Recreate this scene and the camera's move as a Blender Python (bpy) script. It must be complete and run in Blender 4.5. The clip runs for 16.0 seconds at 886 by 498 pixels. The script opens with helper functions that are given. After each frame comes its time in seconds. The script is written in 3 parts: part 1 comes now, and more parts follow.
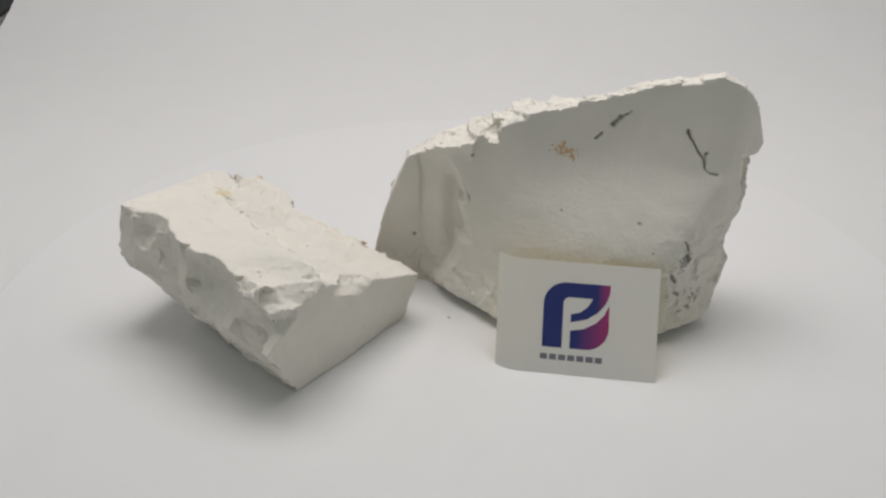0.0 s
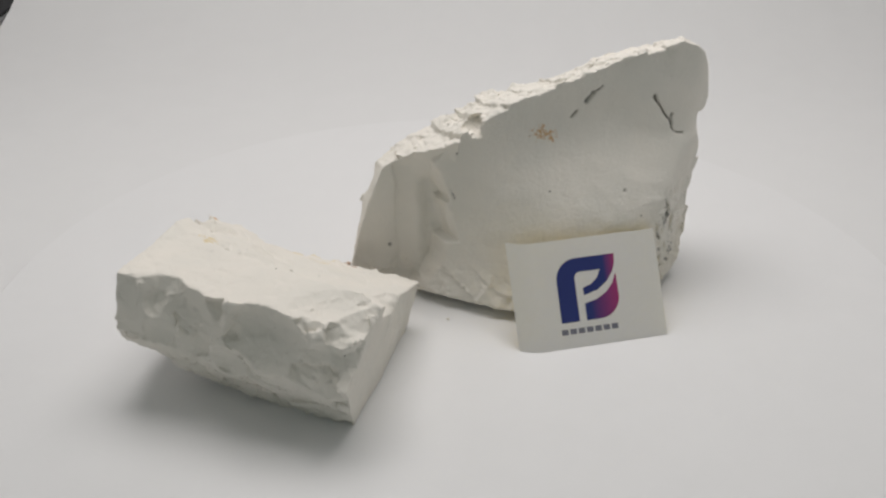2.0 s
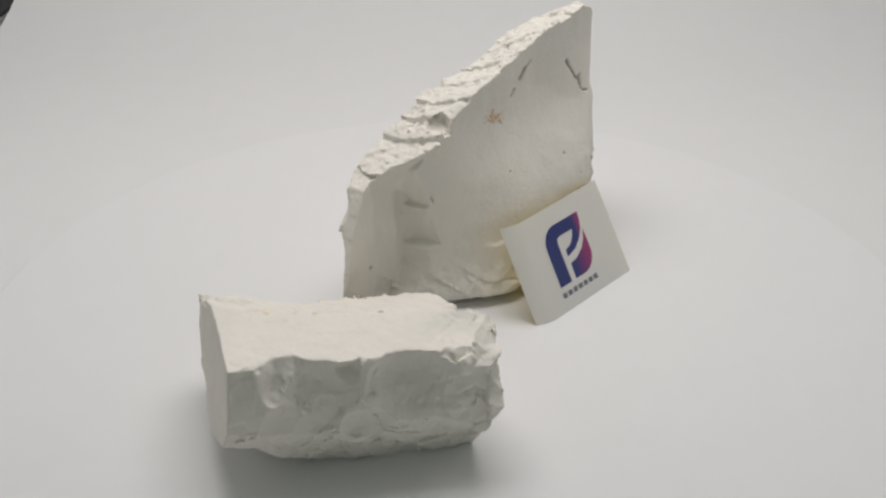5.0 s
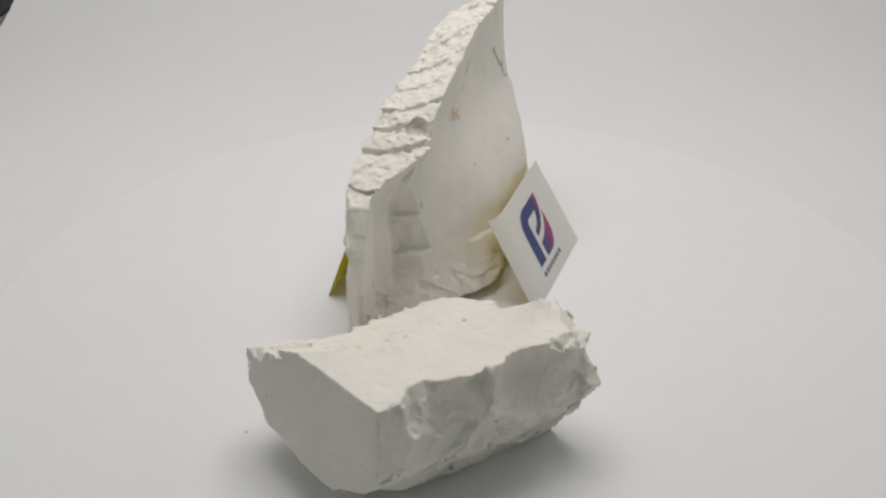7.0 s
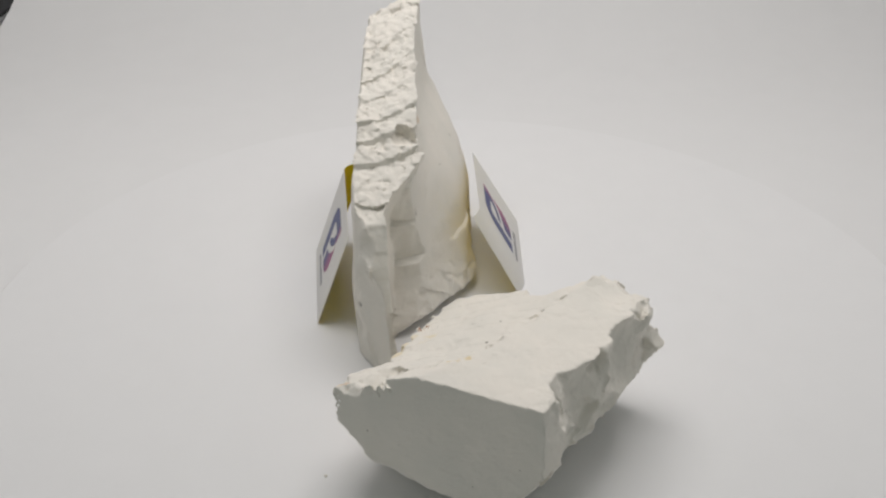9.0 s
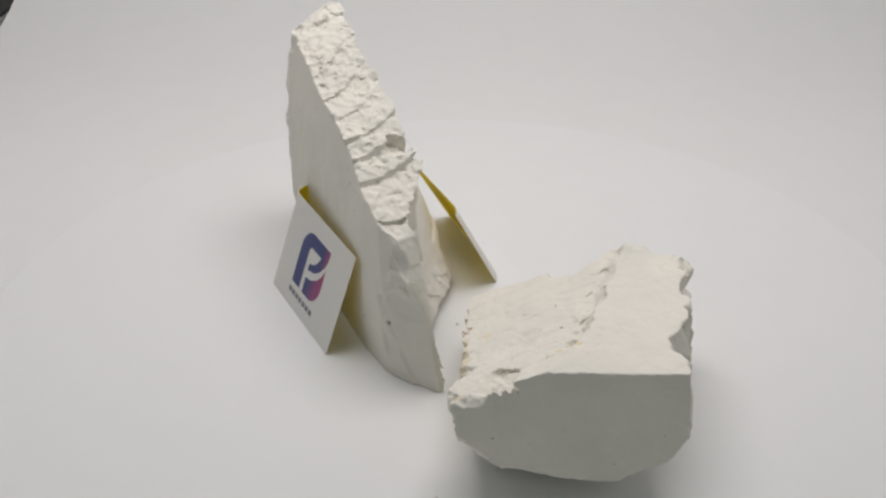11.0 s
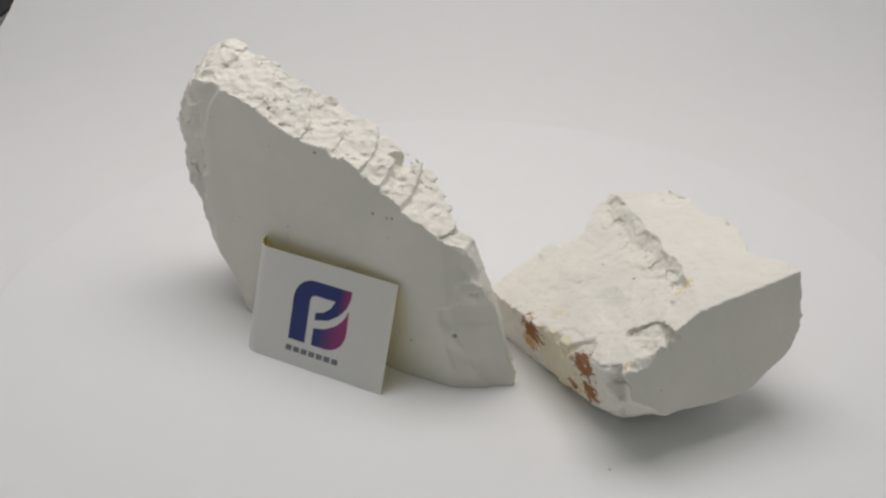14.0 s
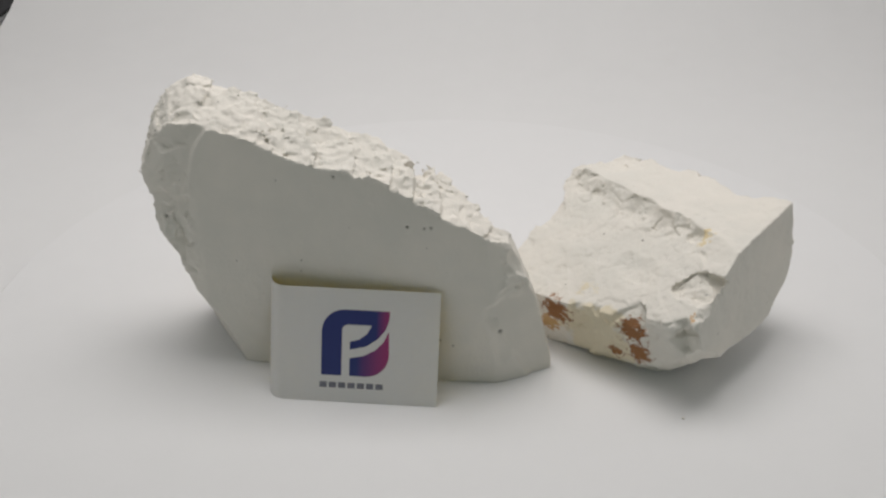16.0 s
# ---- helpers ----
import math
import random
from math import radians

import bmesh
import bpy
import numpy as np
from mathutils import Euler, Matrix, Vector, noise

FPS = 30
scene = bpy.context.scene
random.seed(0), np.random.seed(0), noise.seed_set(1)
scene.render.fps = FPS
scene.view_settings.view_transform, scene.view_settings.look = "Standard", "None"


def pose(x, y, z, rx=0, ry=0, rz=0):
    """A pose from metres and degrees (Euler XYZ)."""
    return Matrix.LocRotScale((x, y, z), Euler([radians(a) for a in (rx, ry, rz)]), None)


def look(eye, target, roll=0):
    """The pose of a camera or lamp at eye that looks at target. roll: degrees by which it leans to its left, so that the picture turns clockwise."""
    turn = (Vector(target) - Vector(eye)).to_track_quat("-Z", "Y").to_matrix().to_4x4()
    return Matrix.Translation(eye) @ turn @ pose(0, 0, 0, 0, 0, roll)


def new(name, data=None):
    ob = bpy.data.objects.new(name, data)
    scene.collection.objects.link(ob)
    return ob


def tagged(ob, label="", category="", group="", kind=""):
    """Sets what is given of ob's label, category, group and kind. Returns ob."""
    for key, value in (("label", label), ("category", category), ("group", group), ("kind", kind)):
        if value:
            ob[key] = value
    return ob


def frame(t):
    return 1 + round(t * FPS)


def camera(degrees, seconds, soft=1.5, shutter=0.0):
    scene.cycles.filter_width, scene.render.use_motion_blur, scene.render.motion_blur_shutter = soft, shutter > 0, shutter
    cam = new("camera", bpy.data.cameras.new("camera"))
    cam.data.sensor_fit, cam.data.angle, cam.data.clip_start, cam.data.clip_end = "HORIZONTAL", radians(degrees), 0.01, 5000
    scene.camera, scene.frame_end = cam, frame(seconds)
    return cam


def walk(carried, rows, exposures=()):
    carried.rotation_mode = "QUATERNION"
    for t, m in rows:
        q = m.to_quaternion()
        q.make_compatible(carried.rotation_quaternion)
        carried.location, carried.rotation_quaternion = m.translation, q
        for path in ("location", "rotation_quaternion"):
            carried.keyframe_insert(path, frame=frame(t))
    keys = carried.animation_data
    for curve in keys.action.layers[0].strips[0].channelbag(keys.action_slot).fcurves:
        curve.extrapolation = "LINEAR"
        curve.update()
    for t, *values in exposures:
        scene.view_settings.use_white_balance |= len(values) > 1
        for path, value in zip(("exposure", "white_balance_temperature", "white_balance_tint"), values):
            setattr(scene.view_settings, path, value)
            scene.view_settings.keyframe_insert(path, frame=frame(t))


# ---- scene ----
cam = camera(44.0, 16.0, soft=2.4)
EYE = (0.0, -0.6, 0.4218)
AIM = (-0.00843, -0.0232, 0.0692)
walk(cam, [(0, look(EYE, AIM)), (16, look(EYE, AIM))])

# the turn of the table: seconds and degrees
TURN = [(0, 0), (0.5, 5.61), (1, 11.31), (1.5, 16.88), (2, 22.32), (2.5, 27.78), (3, 33.21), (3.5, 38.62),
        (4, 44.29), (5.2, 57.7), (6.5, 72.21), (7, 77.8), (7.5, 83.05), (8, 88.33), (8.5, 93.7), (9, 99.06),
        (10.2, 112.1), (11.5, 126.46), (12, 132.2), (12.5, 138.0), (13, 143.9), (13.5, 149.5), (14, 155.17), (14.5, 160.81),
        (15, 166.31), (15.5, 171.96), (16, 177.65)]

# ---- light ----
world = bpy.data.worlds.new("room_light")
scene.world = world
world.use_nodes = True
world.node_tree.nodes["Background"].inputs["Color"].default_value = (0.88, 1.0, 0.95, 1)
world.node_tree.nodes["Background"].inputs["Strength"].default_value = 0.16

led = bpy.data.lights.new("led_panel_light", "AREA")
led.shape, led.size, led.size_y, led.energy, led.color = "RECTANGLE", 0.75, 0.45, 5.0, (1.0, 0.96, 0.945)
led_ob = new("led_panel_light", led)
led_ob.matrix_world = look((0, 0.14, 0.90), (0, 0.10, 0.0))

scene.view_settings.exposure = 0.0


# ---- materials ----
def material(name, color, rough=0.9):
    m = bpy.data.materials.new(name)
    m.use_nodes = True
    b = m.node_tree.nodes["Principled BSDF"]
    b.inputs["Base Color"].default_value = (*color, 1)
    b.inputs["Roughness"].default_value = rough
    return m


def node(m, kind, **values):
    n = m.node_tree.nodes.new(kind)
    for key, value in values.items():
        n.inputs[key.replace("_", " ")].default_value = value
    return n


def link(m, a, b):
    m.node_tree.links.new(a, b)


def noise_node(m, scale, detail=4.0, rough=0.55):
    n = node(m, "ShaderNodeTexNoise", Scale=scale, Detail=detail, Roughness=rough)
    link(m, m.node_tree.nodes["Coords"].outputs["Object"], n.inputs["Vector"])
    return n


def coords(m):
    n = m.node_tree.nodes.new("ShaderNodeTexCoord")
    n.name = "Coords"
    return n


def ramp(m, source, low, high, a=(0, 0, 0, 1), b=(1, 1, 1, 1)):
    n = m.node_tree.nodes.new("ShaderNodeValToRGB")
    n.color_ramp.elements[0].position, n.color_ramp.elements[1].position = low, high
    n.color_ramp.elements[0].color, n.color_ramp.elements[1].color = a, b
    link(m, source, n.inputs["Fac"])
    return n


def mix(m, fac, a, b):
    """A colour mix; a and b are sockets or colours."""
    n = m.node_tree.nodes.new("ShaderNodeMix")
    n.data_type = "RGBA"
    for socket, value in ((n.inputs[0], fac), (n.inputs[6], a), (n.inputs[7], b)):
        if isinstance(value, (tuple, float)):
            socket.default_value = value
        else:
            link(m, value, socket)
    return n.outputs[2]


def math_node(m, op, a, b=0.0):
    n = m.node_tree.nodes.new("ShaderNodeMath")
    n.operation = op
    for socket, value in ((n.inputs[0], a), (n.inputs[1], b)):
        if isinstance(value, (int, float)):
            socket.default_value = value
        else:
            link(m, value, socket)
    return n.outputs[0]


def blot(m, centre, radius, wobble):
    """1 inside a blot of that radius about a place on the stone, 0 outside, with a ragged rim."""
    d = m.node_tree.nodes.new("ShaderNodeVectorMath")
    d.operation = "DISTANCE"
    link(m, m.node_tree.nodes["Coords"].outputs["Object"], d.inputs[0])
    d.inputs[1].default_value = centre
    near = math_node(m, "DIVIDE", d.outputs["Value"], radius)
    return ramp(m, math_node(m, "ADD", near, wobble), 0.75, 1.05, (1, 1, 1, 1), (0, 0, 0, 1)).outputs[0]


def stone(name, blots):
    """Chalky white stone: faint mottling, dark pin specks, iron stains and grey blots at given places, powdery relief.
    """
    m = material(name, (0.80, 0.775, 0.73), 0.95)
    m.node_tree.nodes["Principled BSDF"].inputs["Specular IOR Level"].default_value = 0.15
    coords(m)
    mottle = noise_node(m, 28, 5)
    color = mix(m, ramp(m, mottle.outputs["Fac"], 0.35, 0.7).outputs[0], (0.79, 0.764, 0.70, 1), (0.852, 0.81, 0.738, 1))
    warm = noise_node(m, 9, 3)
    color = mix(m, ramp(m, warm.outputs["Fac"], 0.6, 0.8).outputs[0], color, (0.82, 0.765, 0.67, 1))
    speck = noise_node(m, 260, 1)
    color = mix(m, ramp(m, speck.outputs["Fac"], 0.80, 0.83).outputs[0], color, (0.22, 0.20, 0.17, 1))
    for centre, radius, tint, grain, cover in blots:
        rag = noise_node(m, grain, 5, 0.7)
        wobble = math_node(m, "MULTIPLY_ADD", rag.outputs["Fac"], 2.6)
        wobble.node.inputs[2].default_value = -1.3 + cover
        color = mix(m, blot(m, centre, radius, wobble), color, (*tint, 1))
    # paints the slab cracks' shade, and the block's dark spots, into the colour
    dark_marks = m.node_tree.nodes.new("ShaderNodeAttribute")
    dark_marks.attribute_name = "painted_dark"
    color = mix(m, math_node(m, "MULTIPLY", dark_marks.outputs["Fac"], 0.62), color, (0.10, 0.095, 0.085, 1))
    link(m, color, m.node_tree.nodes["Principled BSDF"].inputs["Base Color"])
    fine = noise_node(m, 420, 6, 0.65)
    coarse = noise_node(m, 90, 5, 0.6)
    height = math_node(m, "ADD", fine.outputs["Fac"], math_node(m, "MULTIPLY", coarse.outputs["Fac"], 2.0))
    bump = node(m, "ShaderNodeBump", Strength=0.35, Distance=0.0012)
    link(m, height, bump.inputs["Height"])
    link(m, bump.outputs["Normal"], m.node_tree.nodes["Principled BSDF"].inputs["Normal"])
    return m


def plain(name, color, rough, grain=60, amount=0.03, relief=0.0):
    """Paper, plastic or cloth: one colour with faint variation at two scales."""
    m = material(name, color, rough)
    coords(m)
    both = math_node(m, "MULTIPLY", noise_node(m, grain, 4).outputs["Fac"], noise_node(m, grain * 0.07, 2).outputs["Fac"])
    dark = tuple(c * (1 - amount * 3) for c in color) + (1,)
    link(m, mix(m, ramp(m, both, 0.15, 0.4).outputs[0], dark, (*color, 1)), m.node_tree.nodes["Principled BSDF"].inputs["Base Color"])
    if relief:
        bump = node(m, "ShaderNodeBump", Strength=0.3, Distance=relief)
        link(m, noise_node(m, grain * 8, 4).outputs["Fac"], bump.inputs["Height"])
        link(m, bump.outputs["Normal"], m.node_tree.nodes["Principled BSDF"].inputs["Normal"])
    return m


RUST, OCHRE, YELLOW, GREY, CREAM = (0.35, 0.175, 0.085), (0.62, 0.40, 0.20), (0.76, 0.64, 0.40), (0.30, 0.29, 0.27), (0.80, 0.72, 0.55)
STONE_SLAB = stone("chalk_slab", [
    ((0.0635, 0.0145, 0.119), 0.009, OCHRE, 380, 0.38), ((0.071, 0.014, 0.116), 0.008, OCHRE, 420, 0.45),
    ((0.143, -0.020, 0.058), 0.014, GREY, 420, 0.62), ((0.150, -0.012, 0.030), 0.014, GREY, 420, 0.66)])
STONE_BLOCK = stone("chalk_block", [
    ((-0.086, 0.046, 0.020), 0.028, CREAM, 60, 0.0), ((-0.0645, 0.0287, 0.030), 0.012, RUST, 300, 0.12), ((-0.107, 0.061, 0.038), 0.011, RUST, 330, 0.10),
    ((-0.113, 0.062, 0.022), 0.009, RUST, 380, 0.12), ((-0.100, 0.053, 0.016), 0.007, RUST, 300, 0.2), ((-0.061, 0.022, 0.016), 0.008, OCHRE, 260, 0.1),
    ((-0.150, 0.022, 0.084), 0.010, YELLOW, 200, 0.4), ((-0.138, 0.084, 0.067), 0.010, OCHRE, 260, 0.5), ((-0.146, 0.064, 0.070), 0.007, GREY, 300, 0.4)])
SHEET_WHITE = plain("backdrop_plastic", (0.808, 0.808, 0.805), 0.6, 30, 0.006)
DISC_WHITE = plain("turntable_plastic", (0.823, 0.823, 0.823), 0.5, 40, 0.005)
BOX_CLOTH = plain("box_cloth", (0.75, 0.75, 0.75), 0.85, 200, 0.02, 0.0005)
STRIP_BLACK = plain("black_strip", (0.045, 0.045, 0.048), 0.8, 400, 0.1, 0.0008)
PAPER_WHITE = plain("card_front_paper", (0.835, 0.835, 0.84), 0.55, 300, 0.008)
PAPER_YELLOW = plain("card_back_paper", (0.82, 0.63, 0.05), 0.6, 300, 0.02)


def let_light_through(m, color, share):
    """Thin paper: part of the light goes through."""
    out, b = m.node_tree.nodes["Material Output"], m.node_tree.nodes["Principled BSDF"]
    t, both = node(m, "ShaderNodeBsdfTranslucent", Color=(*color, 1)), node(m, "ShaderNodeMixShader", Fac=share)
    link(m, b.outputs[0], both.inputs[1])
    link(m, t.outputs[0], both.inputs[2])
    link(m, both.outputs[0], out.inputs["Surface"])


let_light_through(PAPER_WHITE, (0.94, 0.96, 1.0), 0.18)
let_light_through(PAPER_YELLOW, (1.0, 0.83, 0.05), 0.78)
INK_GREY = plain("grey_ink", (0.20, 0.20, 0.24), 0.5, 500, 0.04)


def ink_blend(name, low, high):
    """Printed ink that runs from blue to a warmer colour across the mark."""
    m = material(name, (0.03, 0.04, 0.2), 0.45)
    uv = m.node_tree.nodes.new("ShaderNodeUVMap")
    split = m.node_tree.nodes.new("ShaderNodeSeparateXYZ")
    link(m, uv.outputs[0], split.inputs[0])
    n = ramp(m, split.outputs[0], low, high, (0.022, 0.035, 0.17, 1), (0.36, 0.04, 0.16, 1))
    link(m, n.outputs[0], m.node_tree.nodes["Principled BSDF"].inputs["Base Color"])
    return m


INK_BLUE = ink_blend("blue_ink", 0.80, 1.9)
INK_PINK = ink_blend("blue_to_magenta_ink", 0.52, 1.05)


# ---- mesh helpers ----
def part(name, bm, mats, parent=None, label="", smooth=False):
    """Links a bmesh as one mesh object, under a thing where one is given."""
    me = bpy.data.meshes.new(name)
    bm.to_mesh(me)
    bm.free()
    for m in (mats if isinstance(mats, (list, tuple)) else [mats]):
        me.materials.append(m)
    if smooth:
        me.shade_smooth()
    ob = new(name, me)
    ob.parent = parent
    return tagged(ob, label) if label else ob


def box_bm(x0, x1, y0, y1, z0, z1, bevel=0.0):
    bm = bmesh.new()
    bmesh.ops.create_cube(bm, size=1)
    for v in bm.verts:
        v.co = ((x0 + x1) / 2 + v.co.x * (x1 - x0), (y0 + y1) / 2 + v.co.y * (y1 - y0), (z0 + z1) / 2 + v.co.z * (z1 - z0))
    if bevel:
        bmesh.ops.bevel(bm, geom=bm.edges[:], offset=bevel, segments=2, affect="EDGES")
    return bm


# ---- carving stone: a solid given by its depth below the surface, in millimetres, then meshed ----
def lattice(seed, channels=1):
    return np.random.default_rng(seed).uniform(-1, 1, (32, 32, 32, channels))


def smooth_noise(p, size, seed):
    """Smooth noise in -1..1 with lumps of that size."""
    table = lattice(seed)[..., 0]
    q = p / size
    i = np.floor(q).astype(int)
    f = q - i
    f = f * f * f * (f * (f * 6 - 15) + 10)
    out = np.zeros(len(p))
    for dx in (0, 1):
        for dy in (0, 1):
            for dz in (0, 1):
                w = (f[:, 0] if dx else 1 - f[:, 0]) * (f[:, 1] if dy else 1 - f[:, 1]) * (f[:, 2] if dz else 1 - f[:, 2])
                out += w * table[(i[:, 0] + dx) % 32, (i[:, 1] + dy) % 32, (i[:, 2] + dz) % 32]
    return out


def flakes(p, size, seed, tilt=0.5):
    """Broken facets: every cell of an irregular honeycomb is a small tilted plane. About -1..1."""
    table = lattice(seed, 7)
    warp = np.stack([smooth_noise(p, size * 0.7, seed + k) for k in (11, 12, 13)], 1)
    q = p / size + 0.16 * warp
    i = np.floor(q - 0.5).astype(int)
    best = np.full(len(p), 9.0)
    out = np.zeros(len(p))
    for dx in (0, 1):
        for dy in (0, 1):
            for dz in (0, 1):
                c = i + (dx, dy, dz)
                t = table[c[:, 0] % 32, c[:, 1] % 32, c[:, 2] % 32]
                r = q - (c + 0.5 + 0.34 * t[:, :3])
                d = (r * r).sum(1)
                new_value = 0.6 * t[:, 6] + tilt * (r * t[:, 3:6]).sum(1) * 1.6
                closer = d < best
                best = np.where(closer, d, best)
                out = np.where(closer, new_value, out)
    return out


def steps(p, way, size, seed):
    """Saw-tooth ledges that follow one another along a direction. About -0.5..0.5."""
    s = p @ np.array(way) / size + 0.8 * smooth_noise(p, size * 2.2, seed)
    return s - np.floor(s) - 0.5


def carve(low, high, cell, depth, relief):
    """Meshes the solid where depth(p) < 0, p in millimetres; relief(p, d) is added close to the surface."""
    axes = [np.arange(a, b, cell) for a, b in zip(low, high)]
    grid = np.stack(np.meshgrid(*axes, indexing="ij"), -1)
    shape = grid.shape[:3]
    flat = grid.reshape(-1, 3)
    d, kind = depth(flat)
    near = np.abs(d) < 7
    d[near] += relief(flat[near], kind[near])
    d = d.reshape(shape)
    inside = d < 0
    cells = [n - 1 for n in shape]
    total, count = np.zeros((*cells, 3)), np.zeros(cells)
    corner = lambda a, o: a[o[0]:o[0] + cells[0], o[1]:o[1] + cells[1], o[2]:o[2] + cells[2]]
    corners = [(a, b, c) for a in (0, 1) for b in (0, 1) for c in (0, 1)]
    for o in corners:
        for axis in range(3):
            if o[axis]:
                continue
            e = tuple(v + (k == axis) for k, v in enumerate(o))
            a, b = corner(d, o), corner(d, e)
            cross = (a < 0) != (b < 0)
            t = np.where(cross, a / np.where(cross, a - b, 1), 0)
            for k in range(3):
                total[..., k] += cross * (o[k] + (t if k == axis else 0))
            count += cross
    used = count > 0
    index = np.full(cells, -1)
    index[used] = np.arange(used.sum())
    where = np.argwhere(used)
    verts = (where + total[used] / count[used][:, None]) * cell + np.array(low)
    faces = []
    for axis in range(3):
        u, v = (axis + 1) % 3, (axis + 2) % 3
        a = inside[tuple(slice(None, -1) if k == axis else slice(None) for k in range(3))]
        b = inside[tuple(slice(1, None) if k == axis else slice(None) for k in range(3))]
        at = np.argwhere(a != b)
        at = at[(at[:, u] > 0) & (at[:, v] > 0) & (at[:, u] < cells[u]) & (at[:, v] < cells[v])]
        out = a[tuple(at.T)]
        ring = []
        for du, dv in ((0, 0), (1, 0), (1, 1), (0, 1)):
            c = at.copy()
            c[:, u] -= 1 - du
            c[:, v] -= 1 - dv
            ring.append(index[tuple(c.T)])
        ring = np.stack(ring, 1)
        faces.append(np.where(out[:, None], ring, ring[:, ::-1]))
    faces = np.concatenate(faces)
    mark = np.arange(len(verts))
    for _ in range(400):
        low_mark = mark[faces].min(1)
        before = mark.copy()
        for k in range(4):
            np.minimum.at(mark, faces[:, k], low_mark)
        mark = mark[mark]
        if (mark == before).all():
            break
    main = np.bincount(mark).argmax()
    faces = faces[mark[faces[:, 0]] == main]
    keep = np.unique(faces)
    place = np.zeros(len(verts), int)
    place[keep] = np.arange(len(keep))
    return verts[keep] / 1000, place[faces]


def stone_object(name, verts, faces, mat, painted_dark):
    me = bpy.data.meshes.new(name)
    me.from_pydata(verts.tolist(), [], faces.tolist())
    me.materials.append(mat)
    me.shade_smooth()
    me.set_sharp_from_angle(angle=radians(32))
    me.attributes.new("painted_dark", "FLOAT", "POINT").data.foreach_set("value", painted_dark)
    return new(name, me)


def ramp01(x, a, b):
    t = np.clip((x - a) / (b - a), 0, 1)
    return t * t * (3 - 2 * t)


# ---- the setting ----
def backdrop():
    """White plastic sheet that lies flat and sweeps up behind the table."""
    bm = bmesh.new()
    low, thick, length = -0.006, 0.0015, 0.78
    face, rear, y, z = [(-0.80, low)], [(-0.80, low - thick)], 0.36, low
    for k in range(121):
        a = math.pi / 2 * (k / 120) ** 2 * (3 - 2 * k / 120)
        face.append((y, z))
        rear.append((y + thick * math.sin(a), z - thick * math.cos(a)))
        y, z = y + math.cos(a) * length / 120, z + math.sin(a) * length / 120
    face.append((face[-1][0], 0.93))
    rear.append((rear[-1][0], 0.93))
    ends = [[bm.verts.new((x, y, z)) for y, z in face + rear[::-1]] for x in (-0.498, 0.52)]
    n = len(ends[0])
    for k in range(n):
        bm.faces.new((ends[0][k], ends[1][k], ends[1][(k + 1) % n], ends[0][(k + 1) % n]))
    bm.faces.new(ends[0]), bm.faces.new(ends[1][::-1])
    bmesh.ops.recalc_face_normals(bm, faces=bm.faces[:])
    tagged(part("backdrop", bm, SHEET_WHITE), "white plastic sheet sweeping up behind the turntable", "backdrop", kind="structure")


def light_box():
    """The cloth box round the table, open towards the camera."""
    for name, lim in (("floor", (-0.70, 0.70, -0.82, 0.84, -0.030, -0.012)),
                      ("wall_left", (-0.72, -0.70, -0.40, 0.86, -0.012, 0.96)),
                      ("wall_right", (0.70, 0.72, -0.40, 0.86, -0.012, 0.96)),
                      ("wall_back", (-0.70, 0.70, 0.84, 0.86, -0.012, 0.96)),
                      ("ceiling", (-0.72, 0.72, -0.40, 0.86, 0.962, 0.98))):
        tagged(part(name, box_bm(*lim), BOX_CLOTH), "white cloth side of the photo light box", "light box", kind="structure")
    bm = box_bm(-0.40, 0.40, -0.10, 0.38, 0.915, 0.960, 0.004)
    tagged(part("led_panel", bm, BOX_CLOTH), "white lamp panel under the roof of the light box", "lamp panel")


def strap():
    """Tapered black strip, added to stand for the dark gap beside the sheet."""
    bm = bmesh.new()
    rows = []
    for k in range(9):
        t = k / 8
        half = 0.004 + 0.020 * min(1, t * 1.6)
        y, z = 0.578 + 0.16 * t, 0.004 + 0.075 * t * t
        rows.append([bm.verts.new((-0.516 - 0.010 * t + sx * half, y, z + sz * 0.0015)) for sx, sz in ((-1, -1), (1, -1), (1, 1), (-1, 1))])
    for a, b in zip(rows, rows[1:]):
        for k in range(4):
            bm.faces.new((a[k], a[(k + 1) % 4], b[(k + 1) % 4], b[k]))
    bm.faces.new(rows[0][::-1]), bm.faces.new(rows[-1])
    bmesh.ops.recalc_face_normals(bm, faces=bm.faces[:])
    ob = part("strap", bm, STRIP_BLACK)
    tagged(ob, "black strip standing for the dark gap beside the white backdrop sheet", "strap")


def turntable():
    bm = bmesh.new()
    rings = []
    for radius, z in ((0.314, -0.0045), (0.318, -0.0035), (0.318, -0.0015), (0.3165, 0.0)):
        rings.append([bm.verts.new((radius * math.cos(a), radius * math.sin(a), z)) for a in (2 * math.pi * k / 192 for k in range(192))])
    for a, b in zip(rings, rings[1:]):
        for k in range(192):
            bm.faces.new((a[k], a[(k + 1) % 192], b[(k + 1) % 192], b[k]))
    bm.faces.new(rings[-1]), bm.faces.new(rings[0][::-1])
    root = part("turntable", bm, DISC_WHITE)
    bm = bmesh.new()
    rings = []
    for radius, z in ((0.3182, -0.0034), (0.3190, -0.0030), (0.3190, -0.0020), (0.3182, -0.0016)):
        rings.append([bm.verts.new((radius * math.cos(a), radius * math.sin(a), z)) for a in (2 * math.pi * k / 192 for k in range(192))])
    for a, b in zip(rings, rings[1:] + rings[:1]):
        for k in range(192):
            bm.faces.new((a[k], a[(k + 1) % 192], b[(k + 1) % 192], b[k]))
    part("edge_band", bm, SHEET_WHITE, root)
    return tagged(root, "round white rotating display turntable under the stones", "turntable")


